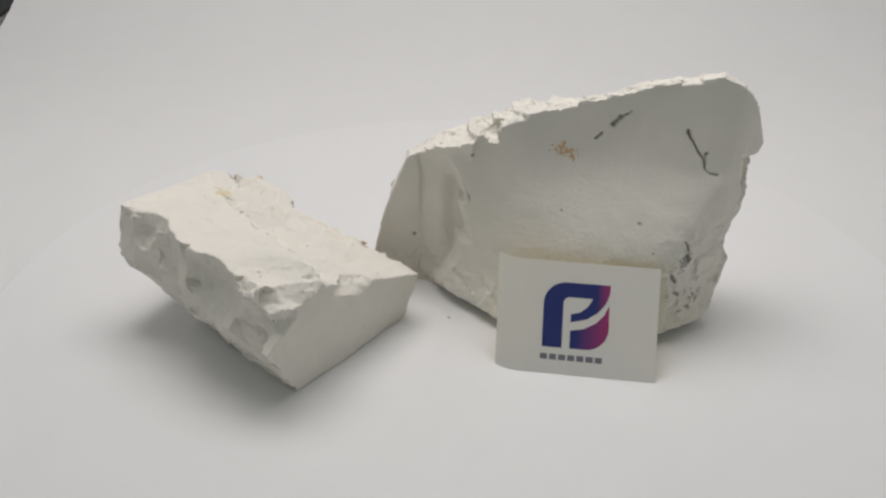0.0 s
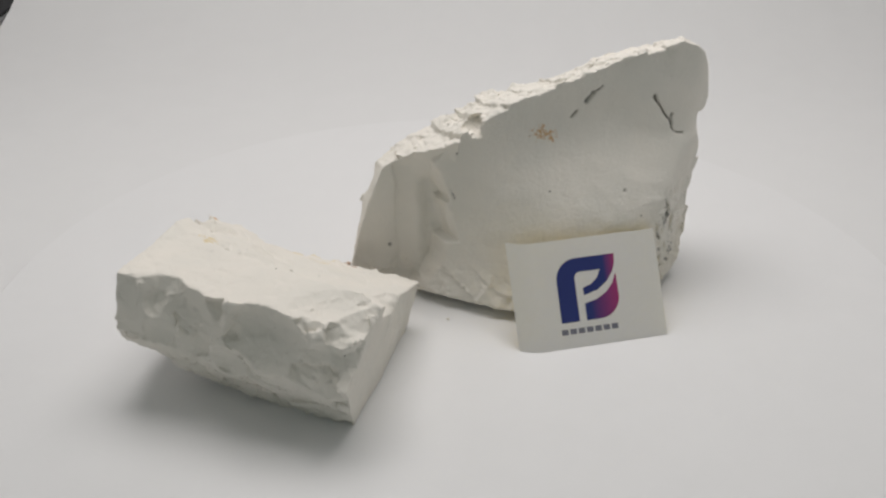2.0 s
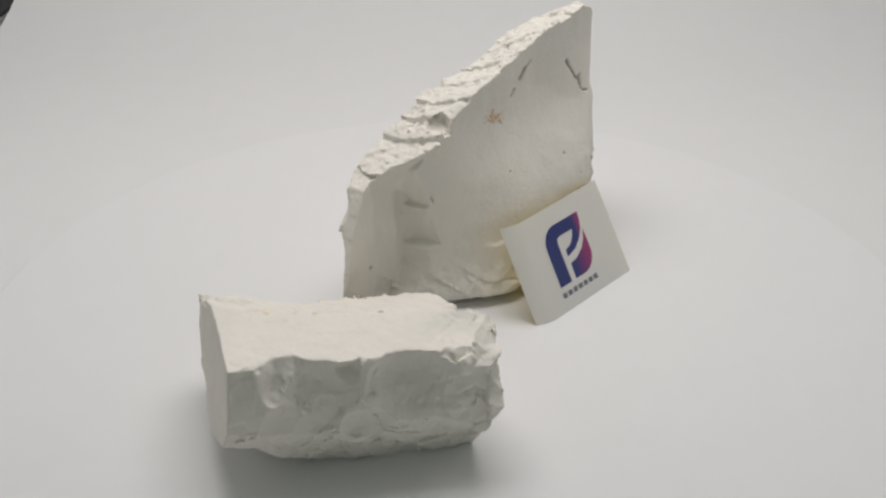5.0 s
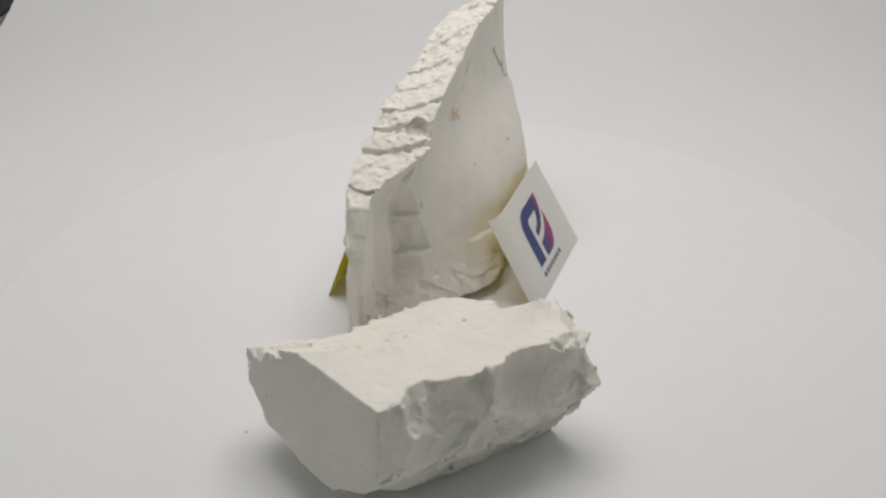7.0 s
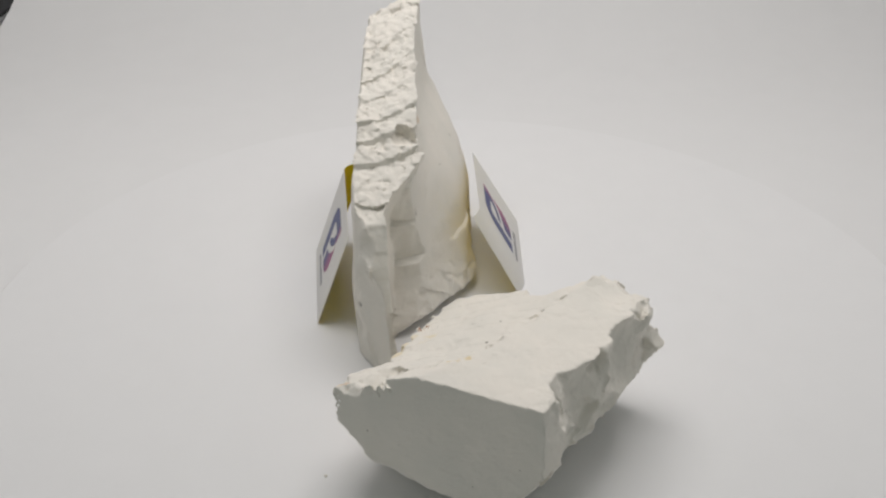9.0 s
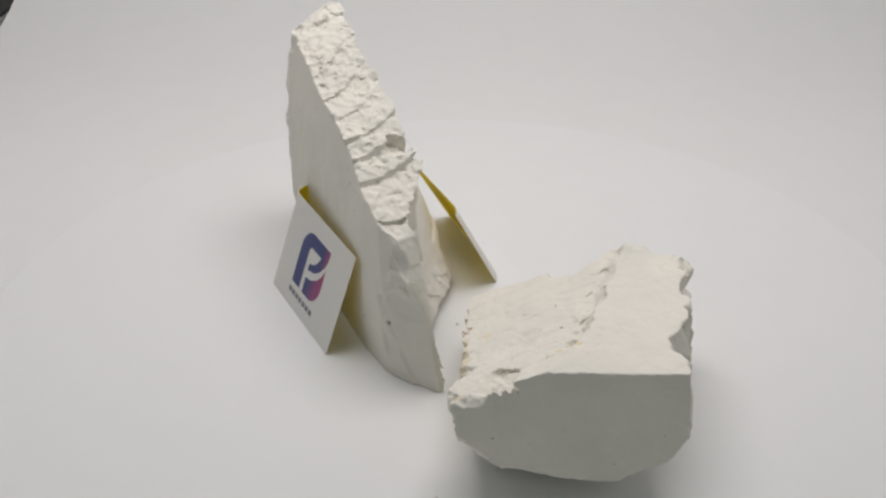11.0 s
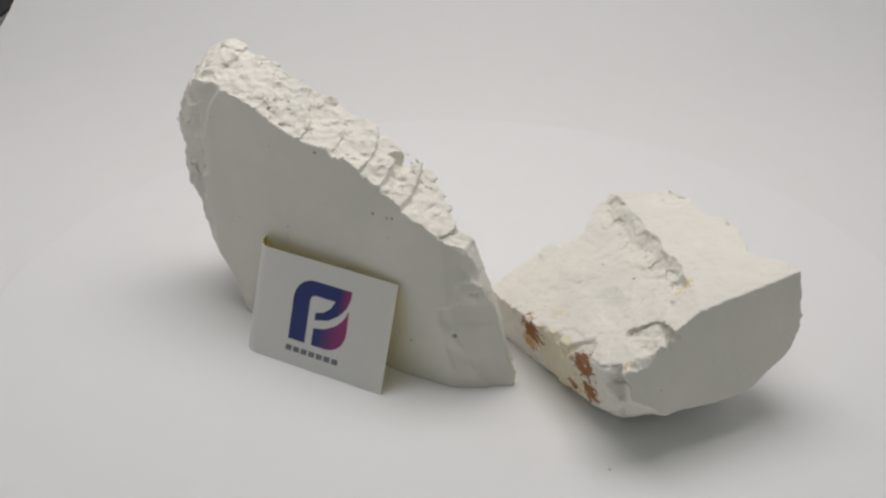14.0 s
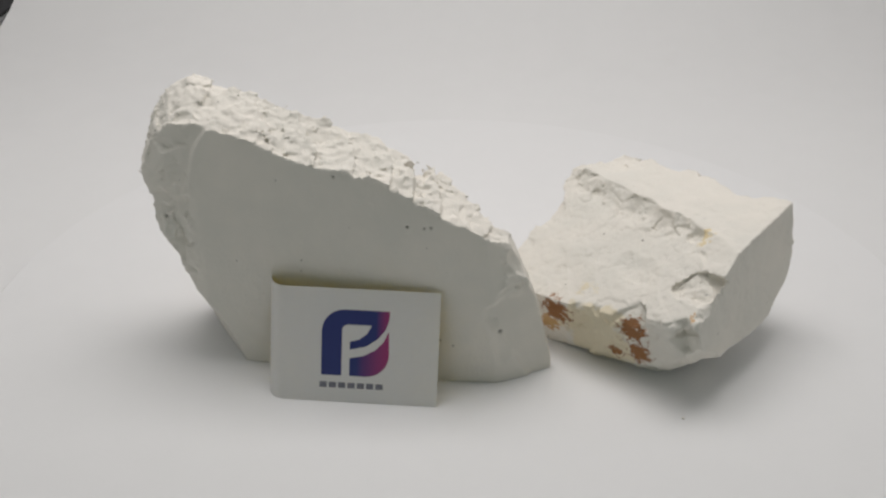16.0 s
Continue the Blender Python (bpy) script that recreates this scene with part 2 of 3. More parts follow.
# ---- the stones ----
OUTLINE = [(-62, -4), (-61, 10), (-54, 40), (-46, 64), (-37, 88), (-33, 100), (-26, 103), (-14, 110), (5, 119),
           (22, 128), (47, 142), (70, 150), (94, 157), (120, 164), (146, 169), (157, 172), (169, 167), (179, 156),
           (186, 142), (191, 128), (184, 110), (184, 88), (177, 70), (175, 48), (165, 18), (158, -4)]


def outline_depth(x, z):
    """Signed distance to the slab's outline, seen face on."""
    best, inside = np.full(len(x), 1e9), np.zeros(len(x), bool)
    for (x0, z0), (x1, z1) in zip(OUTLINE, OUTLINE[1:] + OUTLINE[:1]):
        ex, ez = x1 - x0, z1 - z0
        t = np.clip(((x - x0) * ex + (z - z0) * ez) / (ex * ex + ez * ez), 0, 1)
        best = np.minimum(best, (x - x0 - t * ex) ** 2 + (z - z0 - t * ez) ** 2)
        crosses = (z0 <= z) != (z1 <= z)
        inside ^= crosses & (x < x0 + (z - z0) * ex / (ez if ez else 1))
    return np.where(inside, -1, 1) * np.sqrt(best)


def soft_max(a, b, k):
    """The larger of two, with the crease between them rounded over k millimetres."""
    return (a + b + np.sqrt((a - b) ** 2 + k * k)) / 2


def bitten(p, d, kind, bites, mark):
    """Breaks flat-sided chips out of a solid: a place on it, the way out of it, the chip's size and its depth."""
    rng = np.random.default_rng(17)
    near = np.abs(d) < 11
    q, e, k = p[near], d[near], kind[near]
    q = q + 2.0 * np.stack([smooth_noise(q, 12, n) for n in (71, 72, 73)], 1)
    for at, way, radius, deep in bites:
        way = np.array(way) / np.linalg.norm(way)
        r = q - (np.array(at) + way * (radius - deep))
        sides = rng.normal(size=(7, 3))
        sides -= 0.35 * way * np.sign(sides @ way)[:, None]
        sides /= np.linalg.norm(sides, axis=1)[:, None]
        cut = radius - np.maximum(np.abs(r @ way), np.abs(r @ sides.T).max(1) * 0.97)
        k = np.where(cut > e, mark, k)
        e = np.maximum(e, cut)
    d[near], kind[near] = e, k
    return d, kind


SLAB_BITES = [((-34, 66, 36), (-0.2, 1, 0.0), 24, 2.6), ((-40, 62, 84), (-0.6, 0.6, 0.3), 22, 4),
              ((-30, 46, 104), (-0.5, -0.4, 0.8), 20, 4), ((20, 29, 128), (-0.3, -0.6, 0.7), 8, 8),
              ((160, 30, 166), (0.2, 0.6, 0.7), 26, 3), ((180, 8, 106), (1, -0.3, 0), 15, 5), ((176, 6, 62), (1, -0.4, 0), 20, 4)]
# where the hollowed face breaks off towards the split facet: heights and places along the slab
EDGE_Z = (4, 10, 30, 36, 46, 47.2, 60, 74, 75.2, 90, 103, 115, 131)
EDGE_X = (-15, -13, 0, 2, 2, 10, 7, 3, 7, 1, -4, 4, 16)
# overhung ledges along the rim: a place face on, how deep, and the stretch of thickness that they cross
GROOVES = [(-22, 108.5, 5.0, 34, 80), (-6, 116, 3.4, 44, 80), (4, 121, 2.6, 40, 62), (14, 125, 2.2, 16, 40), (66, 149.5, 2.0, 8, 40), (95, 158, 2.0, 5, 30)]
# cracks and pits on the two faces, seen face on: ends and width
CRACKS = [(99, 141, 95, 136, 1.4), (105, 145, 99, 141, 0.5), (95, 136, 85, 126, 0.5), (139, 137, 146, 126, 0.6), (146, 126, 151, 115, 0.6), (151, 124, 149, 118, 0.7), (151, 115, 159, 111, 0.5),
          (113, 55, 126, 54, 0.5), (10, 111, 10.5, 111, 0.8), (114, 82, 114.5, 82, 0.6), (143, 62, 145, 60, 1.2),
          (133, 50, 136, 46, 1.0), (147, 24, 148, 23, 1.3), (136, 37, 140, 34, 0.9), (140, 72, 146, 60, 0.5), (8, 77, 5, 88, 0.5)]
PITS = [(68, 133, 1.0), (26, 106, 1.0), (12, 107, 0.8), (16, 106, 0.7), (7, 31, 0.9), (-1, 28, 0.8), (102, 128, 0.6), (-29, 38, 1.6), (172, 96, 1.2)]


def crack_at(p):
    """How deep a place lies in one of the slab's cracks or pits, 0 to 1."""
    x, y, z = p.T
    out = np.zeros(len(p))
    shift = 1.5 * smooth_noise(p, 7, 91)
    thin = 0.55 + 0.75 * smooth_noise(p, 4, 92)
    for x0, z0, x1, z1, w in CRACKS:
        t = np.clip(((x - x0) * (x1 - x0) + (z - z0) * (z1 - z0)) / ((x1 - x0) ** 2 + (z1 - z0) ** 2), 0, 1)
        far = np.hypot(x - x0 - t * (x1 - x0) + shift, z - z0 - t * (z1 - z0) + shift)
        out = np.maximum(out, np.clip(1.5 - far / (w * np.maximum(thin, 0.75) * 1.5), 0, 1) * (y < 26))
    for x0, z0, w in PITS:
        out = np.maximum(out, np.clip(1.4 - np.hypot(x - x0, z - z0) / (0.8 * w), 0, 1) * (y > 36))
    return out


def eased(z, at, values):
    """A line through the given values with its corners rounded."""
    return sum(np.interp(z + k, at, values) for k in (-12, -7, -2, 2, 7, 12)) / 6


def slab_depth(p):
    """Standing slab: hollowed front that flares to a foot, a split facet beside it, gently domed back."""
    x, y, z = p.T
    hollow = ramp01(z, 128 + 24 * ramp01(x, 80, 150), 44)
    main = (21 - 0.11 * x - 0.12 * np.maximum(x - 110, 0)) * (1 - hollow) - (23 + 6 * ramp01(x, 70, 115)) * hollow
    edge_x = np.interp(z, EDGE_Z, EDGE_X) + 1.2 * smooth_noise(p, 6, 41)
    edge_y = eased(z, (12, 31, 46, 76, 103, 130), (27, 22, 20, 27, 27, 10))
    lean = eased(z, (10, 35, 60, 85, 120), (1.05, 0.85, 0.66, 0.45, 0.15))
    main = soft_max(main, edge_y - lean * (x - eased(z, (4, 12, 34, 60, 103, 131), (-15, -12, 3, 6, -3, 16))), 14)
    shelf = z - 41 - 2.5 * smooth_noise(p, 11, 43)
    main = main - 1.7 * ramp01(shelf, 1.2, -0.4) * ramp01(shelf, -22, -4) * ramp01(x, 30, 38) * ramp01(x, 76, 60)
    main = main + 4 * np.maximum(edge_x - x, 0)
    main = soft_max(main, -23 + (x - 138) * 0.65, 5)
    main = main + ramp01(z, 104, 112) * 0.16 * np.maximum(x - 151 - 2 * smooth_noise(p, 14, 44), 0)
    main = main + 30 * ramp01(z + 1.5 * smooth_noise(p, 10, 42), 10, -5)
    facet = eased(z, (0, 20, 48, 76, 103, 120), (30, 31, 30, 33, 31, 20)) + 0.60 * (4 - x) + 4 * np.maximum(x - 10, 0)
    facet = facet + 9 * ramp01(x, -13, 0) * ramp01(z, 100, 84) + 2.5 * np.exp(-((x + 17 + 3 * smooth_noise(p, 20, 40)) / 9) ** 2)
    facet = np.minimum(facet, 48 - 0.2 * np.maximum(-45 - x, 0) + 2.5 * np.maximum(x + 26 + 2 * smooth_noise(p, 12, 50), 0))
    front = np.minimum(main, facet)
    back = 67 - 0.11 * np.maximum(x, 0) - 8 * (np.maximum(z - 50, 0) / 100) ** 2
    back = back - 0.36 * np.maximum(x - 150, 0) - 0.42 * np.maximum(-27 - x + 0.12 * np.maximum(z - 40, 0), 0)
    scar = np.interp(z, (2, 20, 36, 44, 47, 55, 66), (-46, -36, -28, -27, -19, -20, -34)) + 1.5 * smooth_noise(p, 9, 46)
    back = back - ramp01(z, 66, 58) * (2.0 * ramp01(scar - x, 0, 2.5) + 0.10 * np.maximum(scar - x, 0))
    high = np.interp(z, (40, 70, 90, 105, 125, 140, 158), (168, 160, 158, 154, 155, 150, 139)) + 2 * smooth_noise(p, 16, 47)
    back = back - 1.8 * ramp01(x - high, 0, 2.0) * ramp01(x - high, 16, 5)
    fall = (5 + 11 * ramp01(x, 20, 100) + 4 * ramp01(x, 130, 165)) * np.clip((y - 10) / 42, 0, 1) * ramp01(z, 70, 110)
    side = outline_depth(x + np.maximum(y - 8, 0) / 45 * (6 + 24 * ramp01(z, 95, 10)) * ramp01(x, 60, 140), z + fall)
    all_d = np.stack([(front - y) * 0.85, (y - back) * 0.97, side, -z])
    d, kind = all_d.max(0), all_d.argmax(0)
    near = np.flatnonzero((np.abs(d) < 9) & (z > 90))
    (x, y, z), e, k = p[near].T, d[near], kind[near]
    wave = 3.0 * smooth_noise(p[near], 13, 45)
    for gx, gz, deep, y0, y1 in GROOVES:
        u, v = x - gx + wave, z - gz + 0.5 * wave + 0.12 * (y - 50)
        cut = deep - np.maximum(np.abs(0.86 * u + 0.5 * v) * 0.55, np.abs(0.86 * v - 0.5 * u) * 1.5) - 0.5 * np.maximum(np.maximum(y0 - y, y - y1), 0)
        k = np.where(cut > e, 4, k)
        e = np.maximum(e, cut)
    d[near], kind[near] = e, k
    return bitten(p, d, kind, SLAB_BITES, 4)


def where_rough(p, amount, shape):
    """amount times shape(p), worked out only where amount is not zero."""
    out = np.zeros(len(p))
    on = amount > 0.05
    out[on] = amount[on] * shape(p[on])
    return out


def slab_relief(p, kind):
    x, y, z = p.T
    rim = (kind == 2) * (0.2 + 0.8 * ramp01(z, 86, 102)) * (1 - 0.15 * ramp01(x, 165, 175) * ramp01(z, 150, 120))
    out = (1.0 * smooth_noise(p, 34, 3) + 0.25 * smooth_noise(p, 9, 4)) * (kind != 3)
    low_right = ramp01(x, 118, 150) * ramp01(y, 30, 0) * ramp01(z, 95, 60)
    base = ramp01(z, 36, 14) + 0.4 * ramp01(x, -26, -6) * ramp01(x, 16, 4) * ramp01(z, 90, 60)
    out += where_rough(p, (kind == 1) * (1.5 * ramp01(x, 150, 158) * ramp01(z, 40, 70) + 1.3 * ramp01(x, -26, -32) * ramp01(z, 58, 66) * ramp01(z, 98, 92)), lambda q: 2.2 * flakes(q, 14, 29) + 0.8 * flakes(q, 6, 30))
    out += where_rough(p, 1.0 * (kind == 4) * (y < 50), lambda q: 1.4 * flakes(q, 9, 27) + 0.6 * flakes(q, 4.5, 28))
    out += where_rough(p, rim, lambda q: 0.9 * flakes(q, 15, 21, 0.8) + 0.65 * flakes(q, 7.5, 22, 0.8) + 0.45 * flakes(q, 4, 20) + 0.5 * smooth_noise(q, 4, 19) + (1.2 + 2.4 * ramp01(q[:, 0], 60, 10)) * steps(q, (0.8, 0.1, 0.5), 22, 23) + 0.6 * flakes(q, 5.5, 18, 0.9) + 1.6 * smooth_noise(q, 15, 26))
    out += where_rough(p, (kind == 0) * (low_right + base * 0.4), lambda q: 2.6 * flakes(q, 11, 24) + 1.1 * flakes(q, 5, 25))
    foot = (kind == 0) * ramp01(z, 34, 24) * ramp01(x, 70, 50)
    out += where_rough(p, foot, lambda q: 1.3 * steps(q, (0.25, -0.25, 0.9), 15, 48) + 1.0 * flakes(q, 16, 49))
    return out + 2.2 * crack_at(p)


PLANES = [  # outward direction, offset, breakage, ledges
    ((0.090, 0.02, 0.995), 71.5, 0.45, 0.1), ((0.333, 0.263, 0.905), 22.9, 0.6, 0.35), ((0.780, -0.599, -0.179), -28.0, 0.4, 0.0),
    ((-0.657, -0.745, 0.12), 154.0, 1.1, 0.2), ((-0.595, -0.610, -0.523), 104.0, 2.2, 0.0), ((-0.789, 0.603, 0.15), 172.8, 0.25, 0.0),
    ((0.55, 0.81, -0.20), -17.5, 1.6, 0.0), ((0.25, 0.60, -0.76), -3.5, 1.5, 0.0), ((-0.449, 0.343, -0.825), 73.5, 1.4, 0.0),
    ((-0.20, 0.75, -0.63), 66.0, 1.4, 0.0), ((-0.62, -0.15, -0.77), 99.0, 1.6, 0.0), ((-0.45, -0.65, 0.61), 158.0, 1.8, 0.3), ((0.10, -0.55, 0.83), 103.5, 0.9, 0.2), ((0, 0, -1), 0.0, 0.0, 0.0)]
GROUND, CHIP, SCAR = 13, 14, 15
BLOCK_BITES = [((-186, -24, 86), (-0.65, -0.73, 0.5), 15, 5), ((-150, -60, 66), (-0.66, -0.72, 0.15), 12, 3), ((-181, -32, 48), (-0.65, -0.73, 0.0), 12, 3),
               ((-121, -88, 46), (-0.5, -0.8, 0.1), 13, 5), ((-126, -86, 58), (-0.6, -0.8, 0.1), 11, 4), ((-165, -48, 76), (-0.6, -0.7, 0.4), 10, 4),
               ((-176, -36, 62), (-0.65, -0.73, 0.1), 12, 3), ((-143, 62, 70), (0.3, 0.4, 0.8), 12, 6), ((-131, 80, 44), (-0.1, 0.9, 0.4), 9, 3),
               ((-146, 34, 80), (0.5, 0.5, 0.7), 8, 3), ((-82, -80, 78), (0.4, -0.6, 0.7), 14, 3), ((-60, -50, 54), (0.7, -0.2, 0.7), 18, 2.5),
               ((-118, -83, 82), (-0.4, -0.7, 0.7), 8, 3), ((-104, -89, 76), (-0.2, -0.8, 0.6), 9, 3.5), ((-95, -80, 81), (0.1, -0.5, 0.9), 12, 2.5),
               ((-88, -70, 82), (0.3, -0.3, 0.9), 10, 2.5), ((-98, -96, 62), (0.3, -0.9, 0.2), 9, 3), ((-112, -94, 66), (-0.4, -0.9, 0.2), 10, 3),
               ((-134, 91, 60), (0.0, 0.9, 0.3), 9, 4), ((-147, 78, 67), (-0.5, 0.6, 0.6), 8, 3), ((-125, 84, 54), (0.2, 0.8, 0.6), 10, 4),
               ((-78, 44, 45), (0.4, 0.7, 0.6), 12, 5), ((-103, 60, 46), (0.4, 0.7, 0.6), 13, 5)]
# shell-shaped scars: a place on the surface, the way out of it, the shell's radius and its depth
SCOOPS = [((-139, -70, 66), (-0.64, -0.74, 0.2), 36, 8.0), ((-178, -36, 72), (-0.64, -0.74, 0.2), 30, 6.0), ((-190, -28, 54), (-0.66, -0.75, 0.0), 24, 4.0),
          ((-158, -53, 42), (-0.66, -0.72, -0.1), 26, 5.0), ((-112, -96, 60), (-0.5, -0.85, 0.1), 20, 4.0),
          ((-108, -62, 84), (0.15, -0.25, 1), 60, 3.0), ((-92, -84, 80), (0.2, -0.5, 0.8), 34, 4.0), ((-84, -40, 74), (0.4, 0.2, 0.9), 40, 3.0),
          ((-110, 20, 62), (0.35, 0.3, 0.9), 60, 2.5), ((-70, 10, 50), (0.35, 0.3, 0.9), 46, 2.5)]


def ridge_depth(p):
    """Broken step between the block's top and its long slope."""
    return p @ np.array((0.66, 0.522, 0.54)) + 46.2 + 3.0 * smooth_noise(p, 17, 84)


def block_depth(p):
    """Lying block: broken along a dozen planes, undercut all round its base, chipped along its edges."""
    all_d = np.stack([p @ (np.array(n) / np.linalg.norm(n)) - d / np.linalg.norm(n) for n, d, _, _ in PLANES])
    corner = p @ np.array((0.48, 0.16, 0.86)) - 1.5
    all_d[1] = np.minimum(all_d[1], np.minimum(ridge_depth(p), corner))
    d, kind = all_d.max(0), all_d.argmax(0)
    near = np.abs(d) < 11
    q, e, k = p[near], d[near], kind[near]
    q = q + 1.6 * np.stack([smooth_noise(q, 18, n) for n in (81, 82, 83)], 1)
    for at, way, radius, deep in SCOOPS:
        way = np.array(way) / np.linalg.norm(way)
        cut = radius - np.linalg.norm(q - (np.array(at) + way * (radius - deep)), axis=1)
        k = np.where((cut > e) & (k != GROUND), SCAR, k)
        e = np.maximum(e, cut)
    d[near], kind[near] = e, k
    return bitten(p, d, kind, BLOCK_BITES, CHIP)


def block_relief(p, kind):
    rough = np.array([a for _, _, a, _ in PLANES] + [1.4, 0.8])[kind]
    ledge = np.array([a for _, _, _, a in PLANES] + [0.2, 0.25])[kind]
    top = p @ np.array(PLANES[0][0]) - PLANES[0][1]
    crease = (kind == 1) * ramp01(-ridge_depth(p), -5, -1) * ramp01(-top, 16, 8)
    out = (0.9 * smooth_noise(p, 30, 5) + 0.2 * smooth_noise(p, 8, 6)) * (kind != GROUND)
    out += where_rough(p, rough + 1.7 * crease, lambda q: 0.9 * flakes(q, 17, 31) + 0.6 * flakes(q, 8, 32) + 0.25 * flakes(q, 4, 35) + 0.9 * smooth_noise(q, 16, 33))
    out += where_rough(p, ledge, lambda q: 1.8 * steps(q, (0.75, -0.35, -0.3), 20, 34))
    return out


def block_spots(p):
    """A few scattered dark grey spots on the block, none close to its foot."""
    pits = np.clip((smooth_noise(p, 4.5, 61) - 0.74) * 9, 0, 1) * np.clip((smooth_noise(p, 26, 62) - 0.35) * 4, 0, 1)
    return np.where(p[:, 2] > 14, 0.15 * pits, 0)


def slab():
    verts, faces = carve((-76, -40, -3), (200, 84, 186), 1.08, slab_depth, slab_relief)
    # crack depth also sets how dark the cracks' shade is painted
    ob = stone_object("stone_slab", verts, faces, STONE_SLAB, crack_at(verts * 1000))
    return tagged(ob, "tall white chalky stone slab standing on edge with a hollowed face", "stone", "white stones")


def block():
    verts, faces = carve((-228, -118, -3), (-14, 104, 108), 1.0, block_depth, block_relief)
    ob = stone_object("stone_block", verts, faces, STONE_BLOCK, block_spots(verts * 1000))
    return tagged(ob, "low white chalky stone block with rust-stained broken side", "stone", "white stones")


def crumb(name, at, size, seed):
    rng = random.Random(seed)
    bm = bmesh.new()
    bmesh.ops.create_icosphere(bm, subdivisions=2, radius=size)
    for v in bm.verts:
        v.co *= 1 + 0.35 * noise.noise(v.co / size * 1.3 + Vector((seed, 0, 0)))
        v.co.z = max(v.co.z * 0.7, -size * 0.45)
        v.co += Vector((at[0], at[1], size * 0.45))
    ob = part(name, bm, STONE_SLAB)
    return tagged(ob, "tiny crumb of white stone lying on the turntable", "stone crumb", "stone crumbs")


# ---- the cards ----
CARD_W, CARD_H, SHEET = 0.105, 0.070, 0.0003


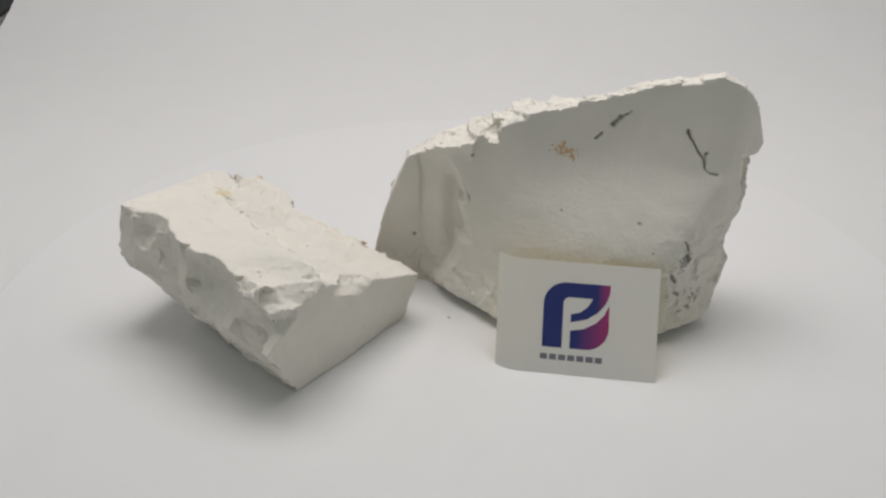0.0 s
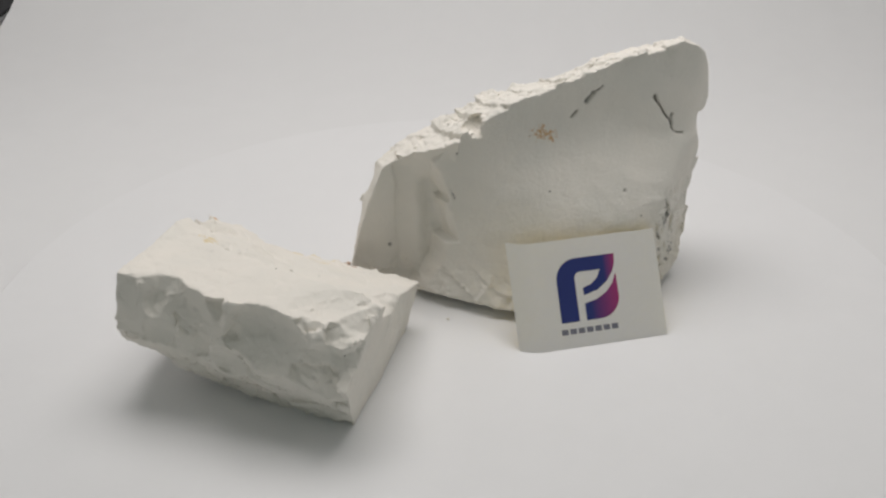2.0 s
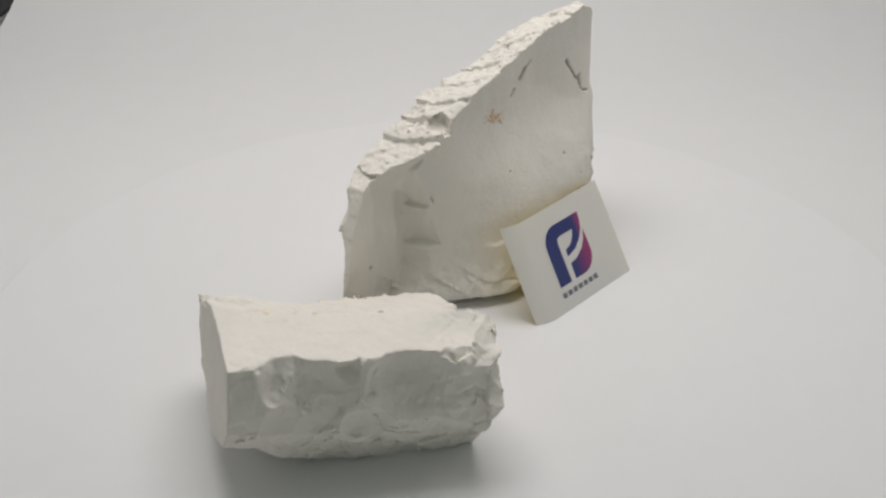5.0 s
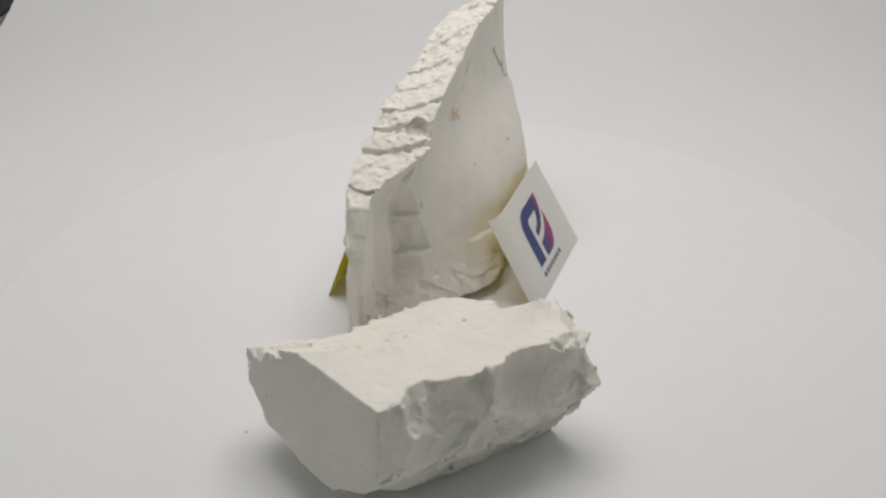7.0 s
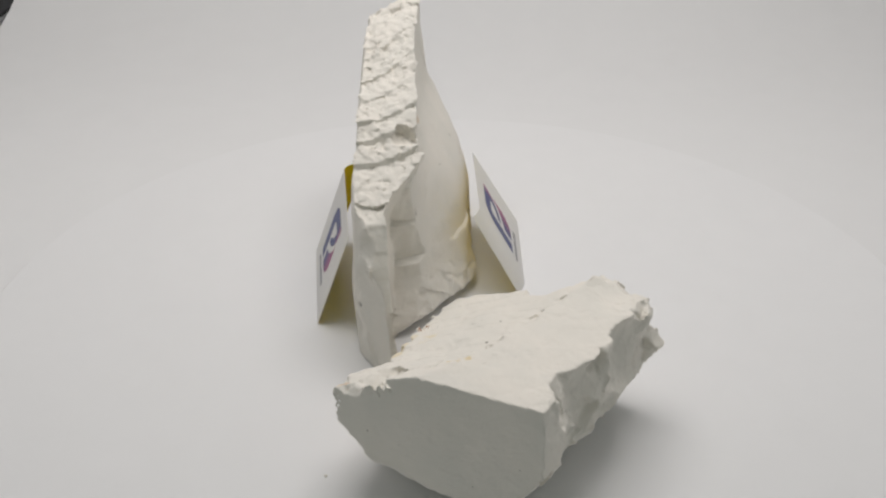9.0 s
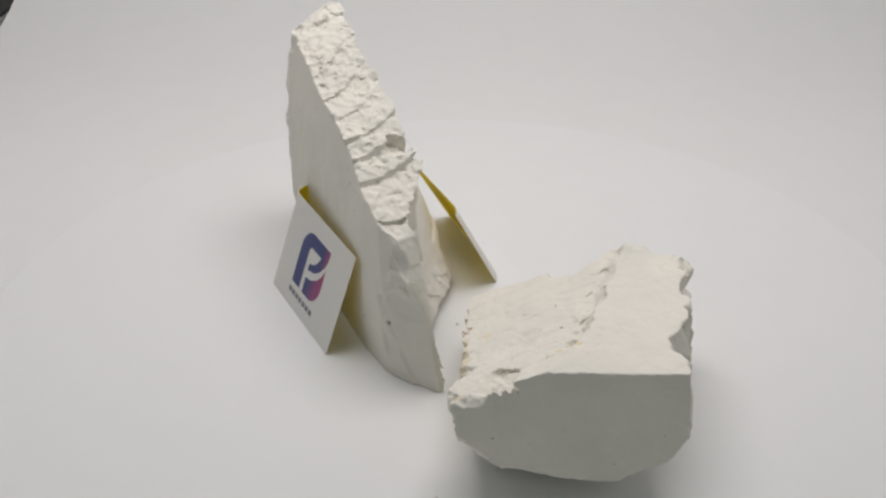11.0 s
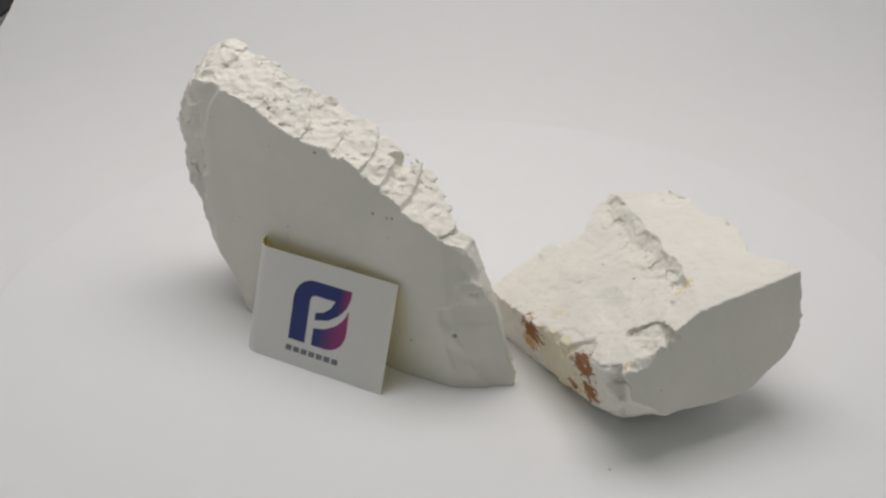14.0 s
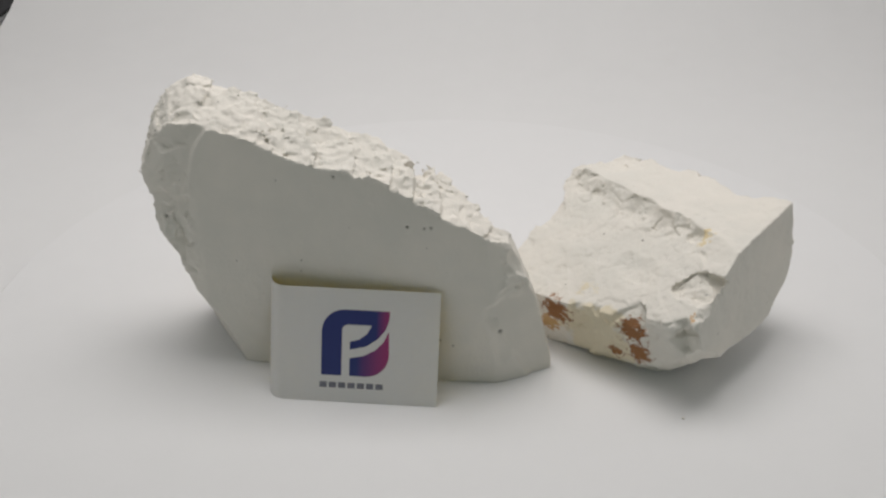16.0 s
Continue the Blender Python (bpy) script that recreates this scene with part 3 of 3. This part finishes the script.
def card(corner, along, up, up_far, radius, curl, flap, trim):
    """Printed card leaning on the slab: white front, yellow back, one end bent back towards the stone."""
    corner, along, up, up_far = Vector(corner), Vector(along).normalized(), Vector(up).normalized(), Vector(up_far).normalized()
    face = along.cross(up).normalized()
    level = Vector((face.x, face.y, 0)).normalized()

    def at(across, v, lift=0.0, inward=0.0, turned=0.0):
        """A place on the card: across from the bent end, v from the foot, lift off the front."""
        return corner + along * (across - CARD_W) + up.lerp(up_far, across / CARD_W) * v - level * inward + (face * math.cos(turned) - along * math.sin(turned)) * lift

    rows, steep = [], radius * (1 - math.cos(curl))
    edge = trim + radius * math.sin(min(curl, math.pi / 2))
    for k in range(4, 0, -1):
        rows.append((edge - radius * math.sin(curl) - math.cos(curl) * flap * k / 4, steep + math.sin(curl) * flap * k / 4, curl))
    for k in range(12, 0, -1):
        a = curl * k / 12
        rows.append((edge - radius * math.sin(a), radius * (1 - math.cos(a)), a))
    for k in range(21):
        rows.append((edge + (CARD_W - edge) * k / 20, 0.0, 0.0))
    bm = bmesh.new()
    front = [[bm.verts.new(at(u, CARD_H * j / 10, 0.0, i, a)) for j in range(11)] for u, i, a in rows]
    back = [[bm.verts.new(at(u, CARD_H * j / 10, -SHEET, i, a)) for j in range(11)] for u, i, a in rows]
    last = len(rows) - 1
    for k in range(last):
        for j in range(10):
            bm.faces.new((front[k][j], front[k + 1][j], front[k + 1][j + 1], front[k][j + 1]))
            bm.faces.new((back[k][j], back[k][j + 1], back[k + 1][j + 1], back[k + 1][j])).material_index = 1
        for j in (0, 10):
            bm.faces.new((front[k][j], front[k + 1][j], back[k + 1][j], back[k][j]))
    for k in (0, last):
        for j in range(10):
            bm.faces.new((front[k][j], front[k][j + 1], back[k][j + 1], back[k][j]))
    bmesh.ops.recalc_face_normals(bm, faces=bm.faces[:])
    root = part("printed_card", bm, [PAPER_WHITE, PAPER_YELLOW])
    tagged(root, "white printed card with yellow back leaning on the stone slab", "card", "printed cards")

    def printed(name, outline, mat, label=""):
        bm = bmesh.new()
        uv = bm.loops.layers.uv.new("UVMap")
        ring = [bm.verts.new((x, y, 0)) for x, y in outline]
        bm.faces.new(ring)
        bmesh.ops.triangulate(bm, faces=bm.faces[:])
        for f in bm.faces:
            for loop in f.loops:
                loop[uv].uv = (loop.vert.co.x, loop.vert.co.y)
        for v in bm.verts:
            v.co = at(0.0350 + 0.0405 * v.co.x, 0.0165 + 0.0408 * v.co.y, 0.00012)
        bmesh.ops.recalc_face_normals(bm, faces=bm.faces[:])
        if bm.faces[:][0].normal.dot(face) < 0:
            bmesh.ops.reverse_faces(bm, faces=bm.faces[:])
        part(name, bm, mat, root, label)

    arc = lambda cx, cy, r, a0, a1: [(cx + r * math.cos(radians(a0 + (a1 - a0) * k / 8)), cy + r * math.sin(radians(a0 + (a1 - a0) * k / 8))) for k in range(9)]
    printed("upper_mark", [(0, 0)] + arc(0.34, 0.66, 0.34, 180, 90) + [(1, 1), (0.99, 0.86), (0.94, 0.72), (0.83, 0.58), (0.66, 0.46), (0.42, 0.40),
            (0.42, 0.52), (0.56, 0.56), (0.67, 0.65), (0.74, 0.78), (0.38, 0.78), (0.33, 0.76), (0.30, 0.70), (0.30, 0)], INK_BLUE, "dark blue printed mark")
    printed("lower_mark", [(0.42, 0), (0.42, 0.27), (0.62, 0.31), (0.80, 0.41), (0.92, 0.54), (0.99, 0.70)] + arc(0.66, 0.34, 0.34, 0, -90), INK_PINK, "blue to magenta printed mark")
    for k in range(7):
        x0 = -0.02 + 0.139 * k
        printed("text_bar", [(x0, -0.19), (x0 + 0.108, -0.19), (x0 + 0.108, -0.105), (x0, -0.105)], INK_GREY, "small grey printed bar" if k == 0 else "")
    return root


backdrop()
light_box()
strap()
TABLE = turntable()
STONES = [slab(), block()]
CARDS = [card((0.122, -0.0665, 0.0003), (0.990, -0.141, 0), (0.03, 0.46, 0.888), (0.05, 0.505, 0.861), 0.028, 0.62, 0.0, 0.0060),
         card((0.0076, 0.0918, 0.0003), (-0.999, 0.035, 0), (-0.022, -0.335, 0.942), (-0.022, -0.335, 0.942), 0.010, 1.4, 0.007, 0.0025)]
CRUMBS = [crumb("stone_crumb", (-0.005, 0.002), 0.0011, 3), crumb("stone_crumb", (-0.138, 0.094), 0.0009, 8)]


def motions():
    """Everything on the table turns with it about the table's axis."""
    for thing in (TABLE, *STONES, *CARDS, *CRUMBS):
        walk(thing, [(t, pose(0, 0, 0, 0, 0, a)) for t, a in TURN])


motions()
